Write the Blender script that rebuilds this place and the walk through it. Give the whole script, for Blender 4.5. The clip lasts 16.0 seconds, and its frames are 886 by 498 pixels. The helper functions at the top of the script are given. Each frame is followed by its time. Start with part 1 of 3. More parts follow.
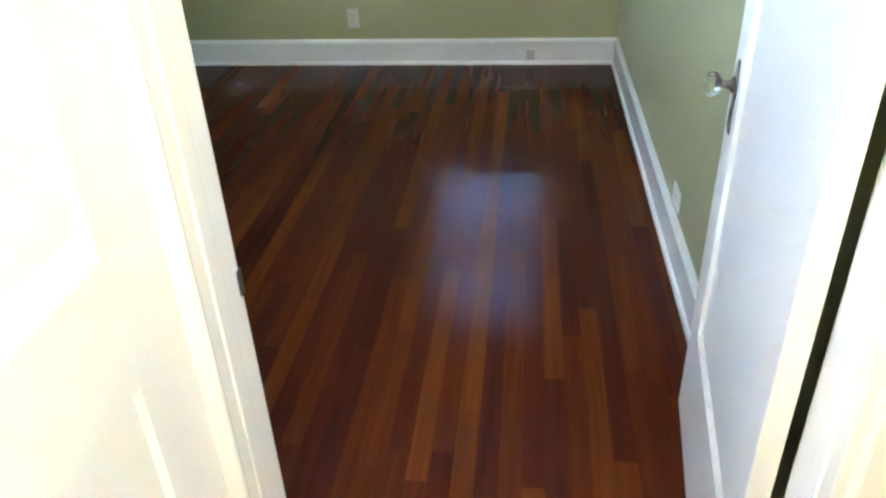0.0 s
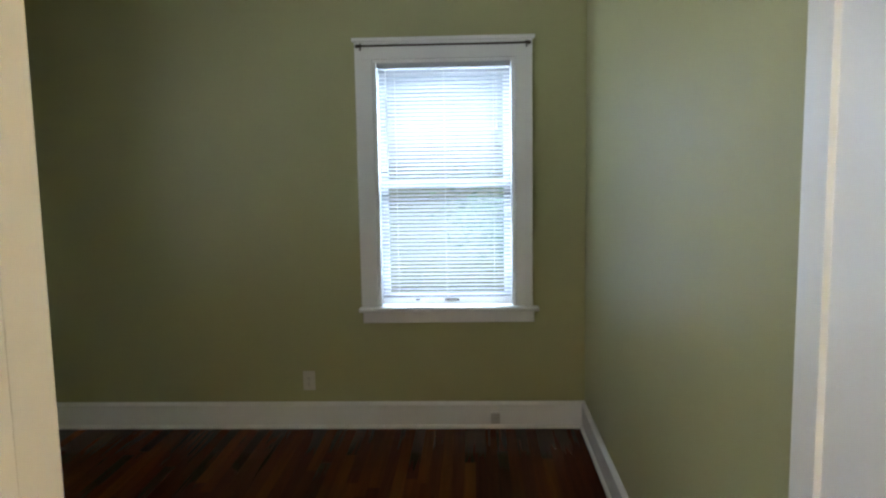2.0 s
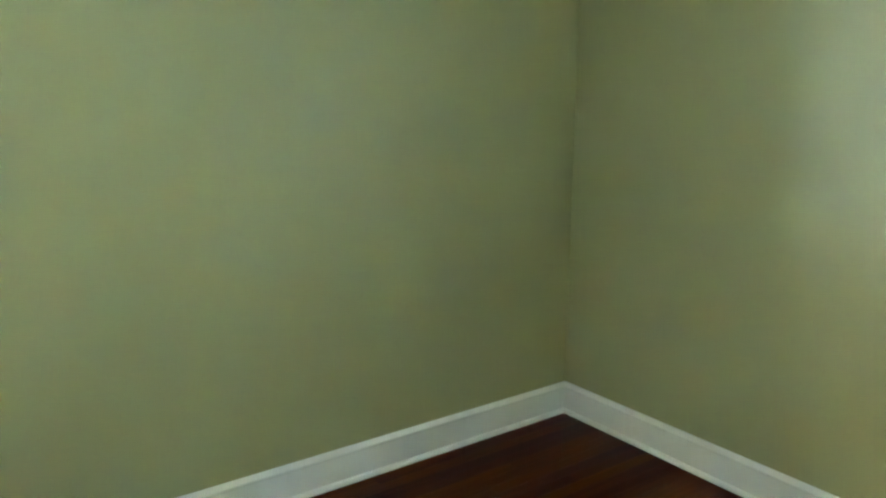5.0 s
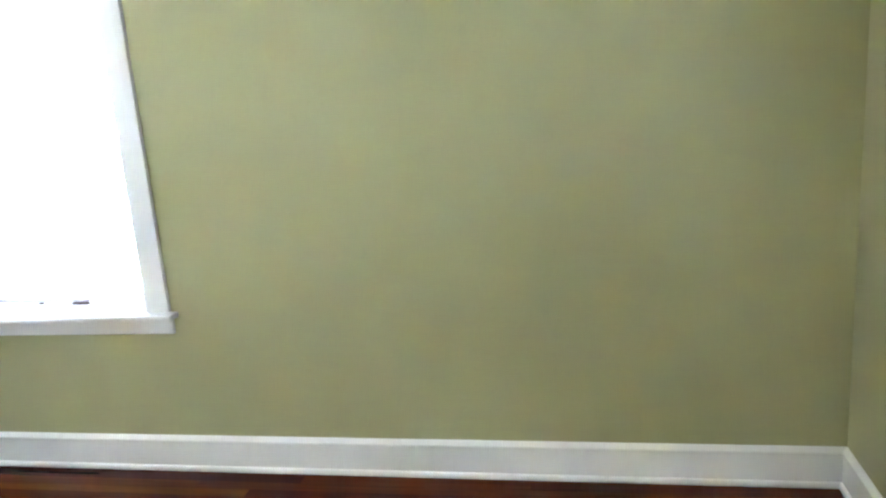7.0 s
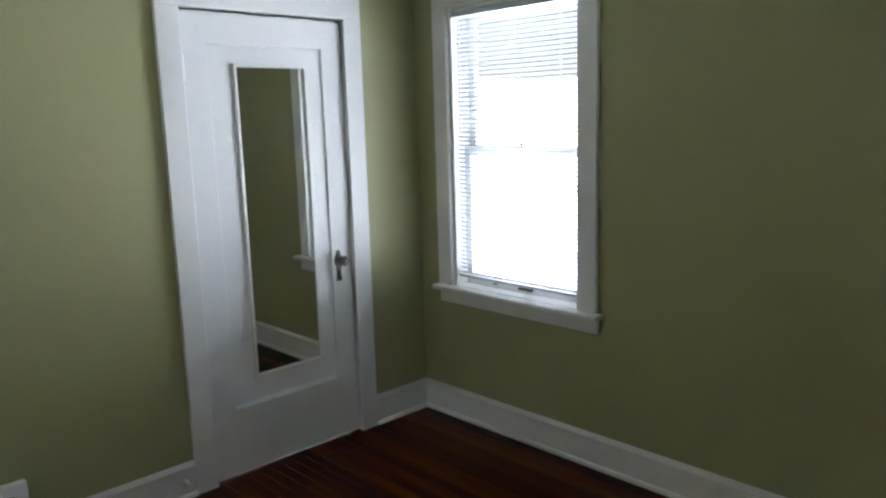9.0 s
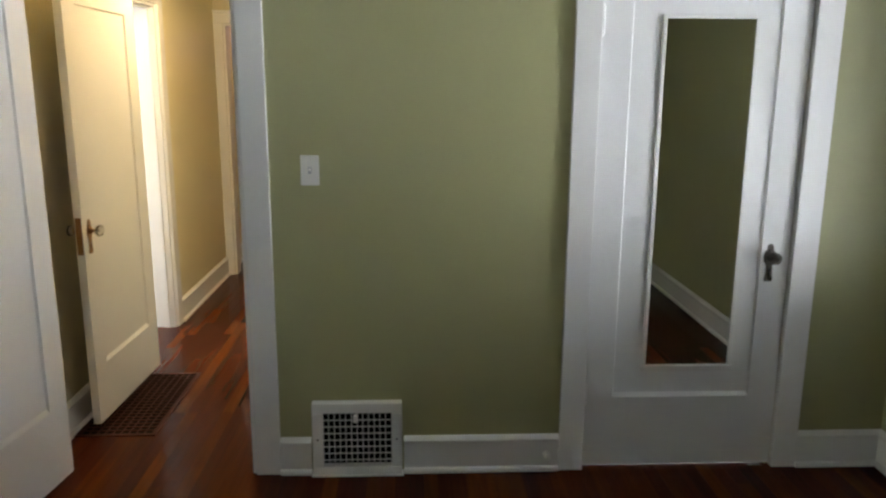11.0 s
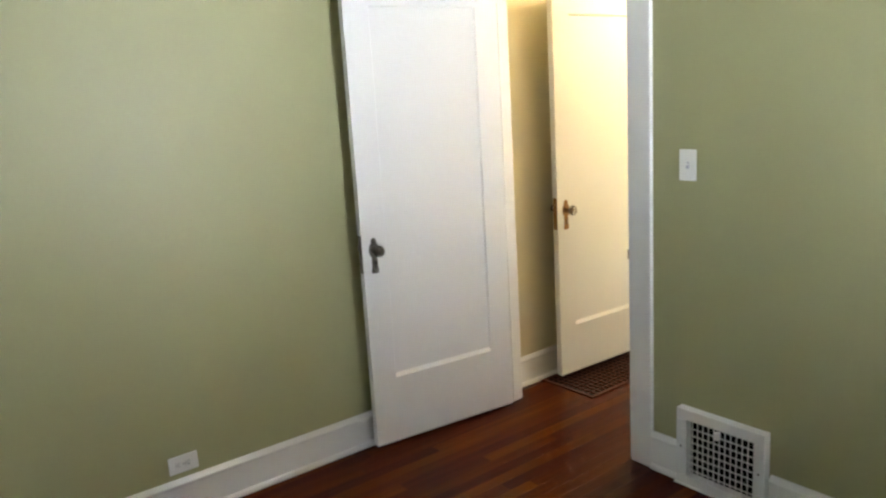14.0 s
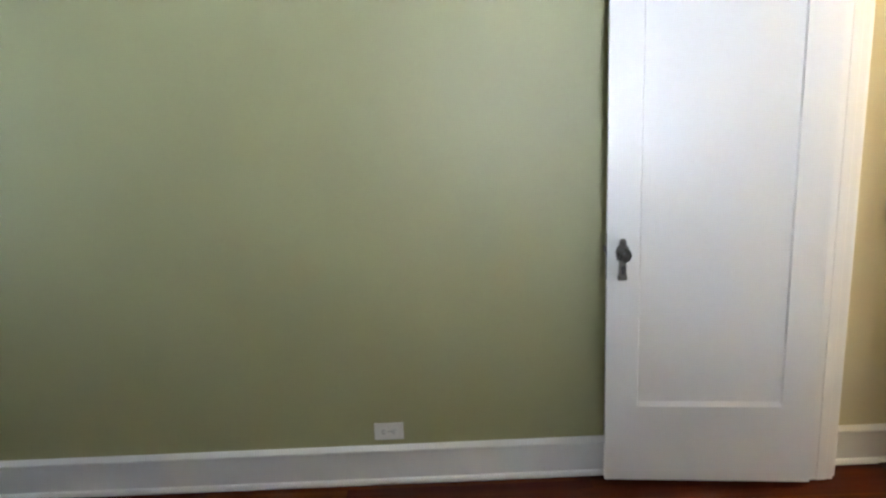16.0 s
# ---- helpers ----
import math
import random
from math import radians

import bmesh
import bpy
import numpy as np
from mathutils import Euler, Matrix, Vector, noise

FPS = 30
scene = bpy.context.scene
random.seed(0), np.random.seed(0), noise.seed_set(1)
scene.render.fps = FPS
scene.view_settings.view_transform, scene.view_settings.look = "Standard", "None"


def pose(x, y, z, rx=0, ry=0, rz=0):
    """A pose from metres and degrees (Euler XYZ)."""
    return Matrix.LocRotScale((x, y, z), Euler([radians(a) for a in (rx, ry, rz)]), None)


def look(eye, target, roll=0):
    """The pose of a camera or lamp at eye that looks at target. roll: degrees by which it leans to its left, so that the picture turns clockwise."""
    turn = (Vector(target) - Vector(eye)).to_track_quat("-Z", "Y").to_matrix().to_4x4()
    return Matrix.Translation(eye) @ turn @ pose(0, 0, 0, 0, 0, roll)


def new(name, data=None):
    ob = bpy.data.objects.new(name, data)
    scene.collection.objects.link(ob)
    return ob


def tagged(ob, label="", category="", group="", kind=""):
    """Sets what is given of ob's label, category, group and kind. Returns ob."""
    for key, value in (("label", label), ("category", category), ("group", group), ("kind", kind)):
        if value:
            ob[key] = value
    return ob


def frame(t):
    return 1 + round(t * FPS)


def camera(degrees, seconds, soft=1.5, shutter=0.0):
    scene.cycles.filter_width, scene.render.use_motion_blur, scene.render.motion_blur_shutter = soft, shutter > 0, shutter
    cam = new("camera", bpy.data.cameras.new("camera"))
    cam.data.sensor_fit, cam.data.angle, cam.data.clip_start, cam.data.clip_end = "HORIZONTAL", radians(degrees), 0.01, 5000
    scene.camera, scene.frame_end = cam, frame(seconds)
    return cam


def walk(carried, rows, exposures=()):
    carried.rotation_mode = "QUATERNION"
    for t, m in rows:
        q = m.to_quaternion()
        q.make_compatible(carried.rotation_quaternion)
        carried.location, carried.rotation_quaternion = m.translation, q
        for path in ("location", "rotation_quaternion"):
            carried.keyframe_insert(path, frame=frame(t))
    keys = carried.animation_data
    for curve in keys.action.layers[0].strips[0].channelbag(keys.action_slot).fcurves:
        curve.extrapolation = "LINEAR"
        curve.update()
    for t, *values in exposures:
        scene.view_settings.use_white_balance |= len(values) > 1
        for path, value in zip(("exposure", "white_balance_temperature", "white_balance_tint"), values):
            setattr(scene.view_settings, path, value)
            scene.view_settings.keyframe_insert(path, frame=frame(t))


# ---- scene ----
# light, exposure and tones
SKY = 0.06
NORTH_W, WEST_W, HALL_WATTS = 2450, 1200, 18
WALL = (0.375, 0.367, 0.192)
WOOD = ((0.036, 0.0082, 0.0050), (0.050, 0.0108, 0.0050), (0.075, 0.0172, 0.0044), (0.112, 0.0310, 0.0058))
EXPOSURES = [(0, 2.62, 5300, 7), (0.7, 2.25, 5600, 7), (1.2, 1.6, 6000, 8), (2.0, 0.9, 6900, 10), (3.0, 1.1, 8400, 17), (3.5, 1.7, 9600, 18), (4.0, 2.05, 7500, 0), (4.5, 2.5, 6100, -8), (6.0, 3.0, 6300, 9), (7.0, 3.5, 6100, 17),
             (7.5, 2.55, 6000, 17), (8.0, 1.75, 6200, 15), (8.5, 1.15, 6300, 14), (9.0, 0.95, 6500, 12), (10.2, 0.55, 7200, 14), (12.3, 1.7, 6800, 10), (13.0, 1.55, 7200, 11), (14.0, 1.7, 6900, 12), (16, 1.55, 6400, 13)]

W, L, H = 3.55, 3.765, 2.6
HALL_W, HALL_S, HALL_H = -0.942, -3.4, 2.5

LENS = 61
PATH = [
    (0, (-0.523, -0.817, 1.446), (-0.7175, 0.7096, 0.5128), -2.41),
    (0.5, (-0.545, -0.717, 1.507), (-0.7001, 0.9432, 0.8297), -1.51),
    (1, (-0.571, -0.635, 1.541), (-0.6928, 1.1113, 1.1205), -1.20),
    (1.5, (-0.607, -0.540, 1.558), (-0.7386, 1.2438, 1.3519), -0.93),
    (2, (-0.626, -0.476, 1.565), (-0.7011, 1.3094, 1.3483), -0.97),
    (2.5, (-0.647, -0.226, 1.543), (-0.8938, 1.5413, 1.3093), -1.66),
    (3, (-0.695, 0.024, 1.537), (-1.1567, 1.7520, 1.3297), -1.61),
    (3.5, (-0.799, 0.295, 1.547), (-1.5123, 1.9337, 1.3345), -0.23),
    (4, (-0.883, 0.548, 1.566), (-1.7933, 2.0817, 1.3209), -0.10),
    (4.5, (-0.941, 0.792, 1.584), (-2.1464, 2.0937, 1.2791), 1.49),
    (4.7, (-0.974, 0.896, 1.591), (-2.2731, 2.0974, 1.2600), 1.04),
    (6.8, (-0.811, 2.796, 1.593), (-2.5512, 2.5757, 1.1888), -3.82),
    (7, (-0.803, 2.842, 1.596), (-2.5246, 2.5045, 1.1933), -4.27),
    (7.5, (-0.800, 2.946, 1.597), (-2.4305, 2.3067, 1.1833), -2.36),
    (8, (-0.762, 3.019, 1.601), (-2.3011, 2.1546, 1.2474), -2.86),
    (8.5, (-0.762, 3.020, 1.601), (-2.1721, 1.9535, 1.2616), -2.28),
    (9, (-0.854, 2.962, 1.598), (-2.0827, 1.6863, 1.2807), -1.64),
    (9.5, (-0.991, 2.917, 1.585), (-1.9520, 1.4300, 1.2600), -1.85),
    (10, (-1.172, 2.921, 1.571), (-1.8357, 1.2903, 1.1974), -2.71),
    (10.2, (-1.248, 2.899, 1.566), (-1.7939, 1.2257, 1.1880), -1.31),
    (12.3, (-2.098, 2.855, 1.560), (-1.3718, 1.2600, 1.1507), -2.48),
    (12.5, (-2.182, 2.823, 1.558), (-1.3371, 1.2874, 1.1486), -2.17),
    (13, (-2.419, 2.751, 1.563), (-1.4083, 1.3185, 1.1534), -2.94),
    (13.5, (-2.647, 2.596, 1.556), (-1.4393, 1.3240, 1.1534), -3.32),
    (14, (-2.795, 2.384, 1.564), (-1.3957, 1.3134, 1.1978), -3.50),
    (14.5, (-2.815, 2.082, 1.583), (-1.2501, 1.2600, 1.2404), -1.66),
    (15, (-2.854, 1.789, 1.601), (-1.1775, 1.2581, 1.2188), -3.02),
    (15.5, (-2.809, 1.566, 1.594), (-1.0757, 1.2863, 1.1972), -2.70),
    (16, (-2.712, 1.357, 1.571), (-0.9595, 1.3464, 1.1620), -2.27),
]

cam = camera(LENS, 16.0, soft=2.4)
walk(cam, [(t, look(eye, target, roll)) for t, eye, target, roll in PATH], EXPOSURES)

# world, sun, large lights
world = bpy.data.worlds.new("sky")
scene.world = world
world.use_nodes = True
wn = world.node_tree.nodes
sky = wn.new("ShaderNodeTexSky")
sky.sky_type = "NISHITA"
sky.sun_disc = False
sky.sun_elevation, sky.sun_rotation = radians(50), radians(150)
world.node_tree.links.new(sky.outputs[0], wn["Background"].inputs["Color"])
wn["Background"].inputs["Strength"].default_value = SKY

sun = new("sun", bpy.data.lights.new("sun", "SUN"))
sun.data.energy, sun.data.angle, sun.data.color = 3.0, radians(0.6), (1.0, 0.95, 0.88)
sun.matrix_world = look((3, -5, 8), (0, 0, 0))


def area(name, eye, target, w, h, watts, colour, roll=0):
    lamp = bpy.data.lights.new(name, "AREA")
    lamp.shape, lamp.size, lamp.size_y, lamp.energy, lamp.color = "RECTANGLE", w, h, watts, colour
    ob = new(name, lamp)
    ob.matrix_world = look(eye, target, roll)
    return ob


area("sky_light_north", (-0.8, L + 3.2, 4.6), (-0.8, L, 1.5), 6.4, 3.8, NORTH_W, (0.54, 0.71, 1.0))
area("sunlit_side_yard_west", (-W - 3.1, -0.3, 0.66), (-W, 0.4, 0.9), 9.0, 2.5, WEST_W, (0.78, 0.86, 1.0))
area("sky_light_kitchen", (2.44, -1.6, 1.5), (0.0, -1.7, 1.1), 1.0, 1.2, 58, (0.86, 0.93, 1.0))


# ---- materials ----
def material(name, colour, rough=0.5, metal=0.0, vary=0.06, scale=3.0, fine=180.0, bump=0.05, spec=0.5, coat=0.0, island=False):
    m = bpy.data.materials.new(name)
    m.use_nodes = True
    t = m.node_tree
    n, k = t.nodes, t.links
    b = n["Principled BSDF"]
    b.inputs["Roughness"].default_value = rough
    b.inputs["Metallic"].default_value = metal
    b.inputs["Specular IOR Level"].default_value = spec
    b.inputs["Coat Weight"].default_value = coat
    co = n.new("ShaderNodeTexCoord")
    big = n.new("ShaderNodeTexNoise")
    big.inputs["Scale"].default_value = scale
    big.inputs["Detail"].default_value = 5
    small = n.new("ShaderNodeTexNoise")
    small.inputs["Scale"].default_value = fine
    small.inputs["Detail"].default_value = 3
    k.new(co.outputs["Object"], big.inputs["Vector"])
    k.new(co.outputs["Object"], small.inputs["Vector"])
    ramp = n.new("ShaderNodeMapRange")
    ramp.inputs["To Min"].default_value, ramp.inputs["To Max"].default_value = 1 - vary, 1 + vary
    k.new(big.outputs["Fac"], ramp.inputs["Value"])
    mul = n.new("ShaderNodeMix")
    mul.data_type, mul.blend_type = "RGBA", "MULTIPLY"
    mul.inputs["Factor"].default_value = 1
    mul.inputs["A"].default_value = (*colour, 1)
    k.new(ramp.outputs["Result"], mul.inputs["B"])
    k.new(mul.outputs["Result"], b.inputs["Base Color"])
    rr = n.new("ShaderNodeMapRange")
    rr.inputs["To Min"].default_value, rr.inputs["To Max"].default_value = max(rough - 0.03, 0.01), rough + 0.03
    k.new(big.outputs["Fac"], rr.inputs["Value"])
    k.new(rr.outputs["Result"], b.inputs["Roughness"])
    if bump:
        bp = n.new("ShaderNodeBump")
        bp.inputs["Strength"].default_value = bump
        bp.inputs["Distance"].default_value = 0.002
        k.new(small.outputs["Fac"], bp.inputs["Height"])
        k.new(bp.outputs["Normal"], b.inputs["Normal"])
    return m


def wood_floor():
    m = bpy.data.materials.new("cherry_strip_floor")
    m.use_nodes = True
    t = m.node_tree
    n, k = t.nodes, t.links
    b = n["Principled BSDF"]
    geo, info, co = n.new("ShaderNodeNewGeometry"), n.new("ShaderNodeObjectInfo"), n.new("ShaderNodeTexCoord")
    add = n.new("ShaderNodeMath")
    add.operation = "ADD"
    k.new(geo.outputs["Random Per Island"], add.inputs[0])
    k.new(info.outputs["Random"], add.inputs[1])
    frac = n.new("ShaderNodeMath")
    frac.operation = "FRACT"
    k.new(add.outputs[0], frac.inputs[0])
    tone = n.new("ShaderNodeValToRGB")
    tone.color_ramp.elements[0].position, tone.color_ramp.elements[0].color = 0.0, (*WOOD[0], 1)
    tone.color_ramp.elements[1].position, tone.color_ramp.elements[1].color = 1.0, (*WOOD[3], 1)
    for p, c in ((0.35, WOOD[1]), (0.75, WOOD[2])):
        e = tone.color_ramp.elements.new(p)
        e.color = (*c, 1)
    wide = n.new("ShaderNodeVectorMath")
    wide.operation = "MULTIPLY"
    wide.inputs[1].default_value = (16, 1.1, 1)
    k.new(geo.outputs["Position"], wide.inputs[0])
    soft = n.new("ShaderNodeTexNoise")
    soft.inputs["Scale"].default_value, soft.inputs["Detail"].default_value = 1.0, 4
    k.new(wide.outputs[0], soft.inputs["Vector"])
    spread = n.new("ShaderNodeMapRange")
    spread.inputs["From Min"].default_value, spread.inputs["From Max"].default_value = 0.3, 0.7
    k.new(soft.outputs["Fac"], spread.inputs["Value"])
    both = n.new("ShaderNodeMix")
    both.inputs["Factor"].default_value = 0.16
    k.new(frac.outputs[0], both.inputs["A"])
    k.new(spread.outputs["Result"], both.inputs["B"])
    k.new(both.outputs["Result"], tone.inputs["Fac"])
    off = n.new("ShaderNodeVectorMath")
    off.operation = "MULTIPLY_ADD"
    k.new(frac.outputs[0], off.inputs[0])
    off.inputs[1].default_value = (9, 31, 5)
    k.new(geo.outputs["Position"], off.inputs[2])
    sc = n.new("ShaderNodeVectorMath")
    sc.operation = "MULTIPLY"
    sc.inputs[1].default_value = (55, 2.2, 20)
    k.new(off.outputs[0], sc.inputs[0])
    grain = n.new("ShaderNodeTexNoise")
    grain.inputs["Scale"].default_value, grain.inputs["Detail"].default_value = 1.0, 2.5
    grain.inputs["Distortion"].default_value = 0.6
    k.new(sc.outputs[0], grain.inputs["Vector"])
    gr = n.new("ShaderNodeMapRange")
    gr.inputs["From Min"].default_value, gr.inputs["From Max"].default_value = 0.3, 0.7
    gr.inputs["To Min"].default_value, gr.inputs["To Max"].default_value = 0.8, 1.18
    k.new(grain.outputs["Fac"], gr.inputs["Value"])
    mul = n.new("ShaderNodeMix")
    mul.data_type, mul.blend_type = "RGBA", "MULTIPLY"
    mul.inputs["Factor"].default_value = 1
    k.new(tone.outputs["Color"], mul.inputs["A"])
    k.new(gr.outputs["Result"], mul.inputs["B"])
    k.new(mul.outputs["Result"], b.inputs["Base Color"])
    b.inputs["Roughness"].default_value = 0.2
    b.inputs["Specular IOR Level"].default_value = 0.065
    wave = n.new("ShaderNodeTexNoise")
    wave.inputs["Scale"].default_value = 9
    k.new(geo.outputs["Position"], wave.inputs["Vector"])
    rr = n.new("ShaderNodeMapRange")
    rr.inputs["To Min"].default_value, rr.inputs["To Max"].default_value = 0.09, 0.14
    k.new(wave.outputs["Fac"], rr.inputs["Value"])
    k.new(rr.outputs["Result"], b.inputs["Roughness"])
    bp = n.new("ShaderNodeBump")
    bp.inputs["Strength"].default_value, bp.inputs["Distance"].default_value = 0.03, 0.002
    k.new(wave.outputs["Fac"], bp.inputs["Height"])
    k.new(bp.outputs["Normal"], b.inputs["Normal"])
    return m


def glass_material(name, tint=(1, 1, 1), rough=0.0):
    m = bpy.data.materials.new(name)
    m.use_nodes = True
    b = m.node_tree.nodes["Principled BSDF"]
    b.inputs["Base Color"].default_value = (*tint, 1)
    b.inputs["Transmission Weight"].default_value = 1
    b.inputs["Roughness"].default_value = rough
    b.inputs["IOR"].default_value = 1.45
    return m


GREEN = material("sage_wall_paint", WALL, rough=0.42, vary=0.05, scale=1.6, fine=240, bump=0.16, spec=0.38)
HALL_PAINT = material("cream_hall_paint", (0.62, 0.56, 0.36), rough=0.45, vary=0.04, fine=220, bump=0.12)
PINK_PAINT = material("beige_corridor_paint", (0.60, 0.40, 0.34), rough=0.5, vary=0.04, fine=220, bump=0.12)
KITCHEN_PAINT = material("white_kitchen_paint", (0.80, 0.79, 0.76), rough=0.5, vary=0.03, bump=0.08)
WHITE = material("white_gloss_trim", (0.78, 0.78, 0.75), rough=0.24, vary=0.035, scale=4, fine=90, bump=0.10)
DOOR_WHITE = material("white_door_enamel", (0.76, 0.765, 0.745), rough=0.30, vary=0.012, scale=2.4, fine=70, bump=0.10)
CEIL = material("ceiling_paint", (0.80, 0.79, 0.75), rough=0.8, vary=0.04, bump=0.2)
PLATE = material("white_plastic_plate", (0.80, 0.80, 0.76), rough=0.3, vary=0.02, bump=0.0)
SLOT = material("dark_slot", (0.03, 0.03, 0.03), rough=0.6, vary=0.1, bump=0)
NICKEL = material("aged_nickel", (0.17, 0.16, 0.14), rough=0.28, metal=1.0, vary=0.25, scale=60, bump=0.1)
BRASS = material("dull_brass", (0.42, 0.33, 0.18), rough=0.35, metal=1.0, vary=0.2, scale=50, bump=0.1)
OLD_BRASS = material("tarnished_brass", (0.26, 0.14, 0.06), rough=0.38, metal=1.0, vary=0.25, scale=55, bump=0.1)
BRONZE = material("dark_bronze_rod", (0.06, 0.045, 0.035), rough=0.4, metal=0.7, vary=0.2, bump=0.0)
BLIND = material("white_aluminium_slat", (0.45, 0.47, 0.50), rough=0.4, vary=0.02, bump=0)
JACK_PLASTIC = material("aged_jack_plastic", (0.50, 0.49, 0.45), rough=0.45, vary=0.05, bump=0)
IVORY = material("aged_ivory_plastic", (0.56, 0.54, 0.46), rough=0.4, vary=0.03, bump=0)
CORD = material("white_cord", (0.75, 0.75, 0.72), rough=0.8, vary=0.05, bump=0)
# near-black colour that paints the shade inside both ducts
GRILLE_DARK = material("painted_duct_shadow", (0.006, 0.005, 0.005), rough=0.9, vary=0.3, scale=20, spec=0.05)
BROWN_METAL = material("brown_painted_grille", (0.060, 0.018, 0.010), rough=0.6, vary=0.2, scale=25, spec=0.15)
FLOORWOOD = wood_floor()
SUBFLOOR = material("dark_subfloor", (0.02, 0.01, 0.007), rough=0.7)
GLASS = glass_material("window_glass")
KNOB_GLASS = glass_material("knob_glass", (0.78, 0.77, 0.72), 0.08)
MIRROR = material("mirror_silver", (0.88, 0.9, 0.88), rough=0.015, metal=1.0, vary=0.0, bump=0)
MIRROR.node_tree.nodes["Map Range.001"].inputs["To Min"].default_value = 0.004
MIRROR.node_tree.nodes["Map Range.001"].inputs["To Max"].default_value = 0.012
GRASS = material("dry_lawn", (0.15, 0.17, 0.08), rough=0.9, vary=0.35, scale=2)
BARK = material("bark", (0.12, 0.09, 0.065), rough=0.9, vary=0.3, scale=12)
LEAF = material("leaf_green", (0.05, 0.11, 0.035), rough=0.55, vary=0.4, scale=3)


# ---- building helpers ----
def add_box(bm, a, b, bevel=0.0):
    x0, x1 = sorted((a[0], b[0]))
    y0, y1 = sorted((a[1], b[1]))
    z0, z1 = sorted((a[2], b[2]))
    v = [bm.verts.new(p) for p in ((x0, y0, z0), (x1, y0, z0), (x1, y1, z0), (x0, y1, z0), (x0, y0, z1), (x1, y0, z1), (x1, y1, z1), (x0, y1, z1))]
    f = [bm.faces.new([v[i] for i in q]) for q in ((3, 2, 1, 0), (4, 5, 6, 7), (0, 1, 5, 4), (1, 2, 6, 5), (2, 3, 7, 6), (3, 0, 4, 7))]
    if bevel:
        edges = list({e for face in f for e in face.edges})
        bmesh.ops.bevel(bm, geom=edges, offset=bevel, segments=2, affect="EDGES", profile=0.6)
    return v


def add_turned(bm, profile, axis="z", origin=(0, 0, 0), n=20):
    """A lathe: profile of (radius, height) turned about an axis."""
    rings = []
    for r, h in profile:
        ring = []
        for i in range(n):
            a = 2 * math.pi * i / n
            c, s = r * math.cos(a), r * math.sin(a)
            p = {"z": (c, s, h), "x": (h, c, s), "y": (c, h, s)}[axis]
            ring.append(bm.verts.new((p[0] + origin[0], p[1] + origin[1], p[2] + origin[2])))
        rings.append(ring)
    for a, b in zip(rings, rings[1:]):
        for i in range(n):
            bm.faces.new((a[i], a[(i + 1) % n], b[(i + 1) % n], b[i]))
    bm.faces.new(rings[0])
    bm.faces.new(rings[-1])


def part(name, bm, mat, parent=None, label="", smooth=False, kind=""):
    bmesh.ops.recalc_face_normals(bm, faces=bm.faces)
    me = bpy.data.meshes.new(name)
    bm.to_mesh(me)
    bm.free()
    me.materials.append(mat)
    if smooth:
        for p in me.polygons:
            p.use_smooth = True
    ob = new(name, me)
    ob.parent = parent
    return tagged(ob, label=label, kind=kind)


def bx(name, a, b, mat, parent=None, bevel=0.0015, label="", kind=""):
    bm = bmesh.new()
    add_box(bm, a, b, bevel)
    return part(name, bm, mat, parent, label, kind=kind)


def thing(name, label, category, m=None, group="", kind=""):
    e = new(name)
    e.empty_display_size = 0.1
    if m is not None:
        e.matrix_world = m
    return tagged(e, label, category, group, kind)


def wall(name, axis, at, thick, u0, u1, z0, z1, holes, mat, label, back=None):
    """A wall with openings. axis 'y': its room face lies at y = at and it runs along x; it is thick in the direction of thick's sign."""
    z0 = z0 - 0.1
    holes = [(h[0], h[1], h[2] - 0.1 if h[2] == 0 else h[2], h[3]) for h in holes]
    us = sorted({u0, u1, *[h[0] for h in holes], *[h[1] for h in holes]})
    zs = sorted({z0, z1, *[h[2] for h in holes], *[h[3] for h in holes]})
    solid = {}
    for i in range(len(us) - 1):
        for j in range(len(zs) - 1):
            cu, cz = (us[i] + us[i + 1]) / 2, (zs[j] + zs[j + 1]) / 2
            solid[i, j] = not any(h[0] < cu < h[1] and h[2] < cz < h[3] for h in holes)
    bm = bmesh.new()
    verts = {}

    def v(i, j, d):
        if (i, j, d) not in verts:
            q = at + thick * d
            verts[i, j, d] = bm.verts.new((us[i], q, zs[j]) if axis == "y" else (q, us[i], zs[j]))
        return verts[i, j, d]

    for (i, j), s in solid.items():
        if not s:
            continue
        for d in (0, 1):
            bm.faces.new((v(i, j, d), v(i + 1, j, d), v(i + 1, j + 1, d), v(i, j + 1, d)))
        for di, dj, p, q in ((-1, 0, (0, 0), (0, 1)), (1, 0, (1, 0), (1, 1)), (0, -1, (0, 0), (1, 0)), (0, 1, (0, 1), (1, 1))):
            if not solid.get((i + di, j + dj), False):
                a, b = (i + p[0], j + p[1]), (i + q[0], j + q[1])
                bm.faces.new((v(*a, 0), v(*b, 0), v(*b, 1), v(*a, 1)))
    ob = part(name, bm, mat, None, label, kind="structure")
    if back:
        ob.data.materials.append(back)
        for p in ob.data.polygons:
            c = p.center[1 if axis == "y" else 0]
            if abs(c - (at + thick)) < 1e-4:
                p.material_index = 1
    return ob


BASE = ((0.0, 0.0), (0.030, 0.0), (0.030, 0.010), (0.026, 0.018), (0.018, 0.022), (0.018, 0.128), (0.022, 0.133), (0.022, 0.142), (0.014, 0.150), (0.006, 0.157), (0.0, 0.157))


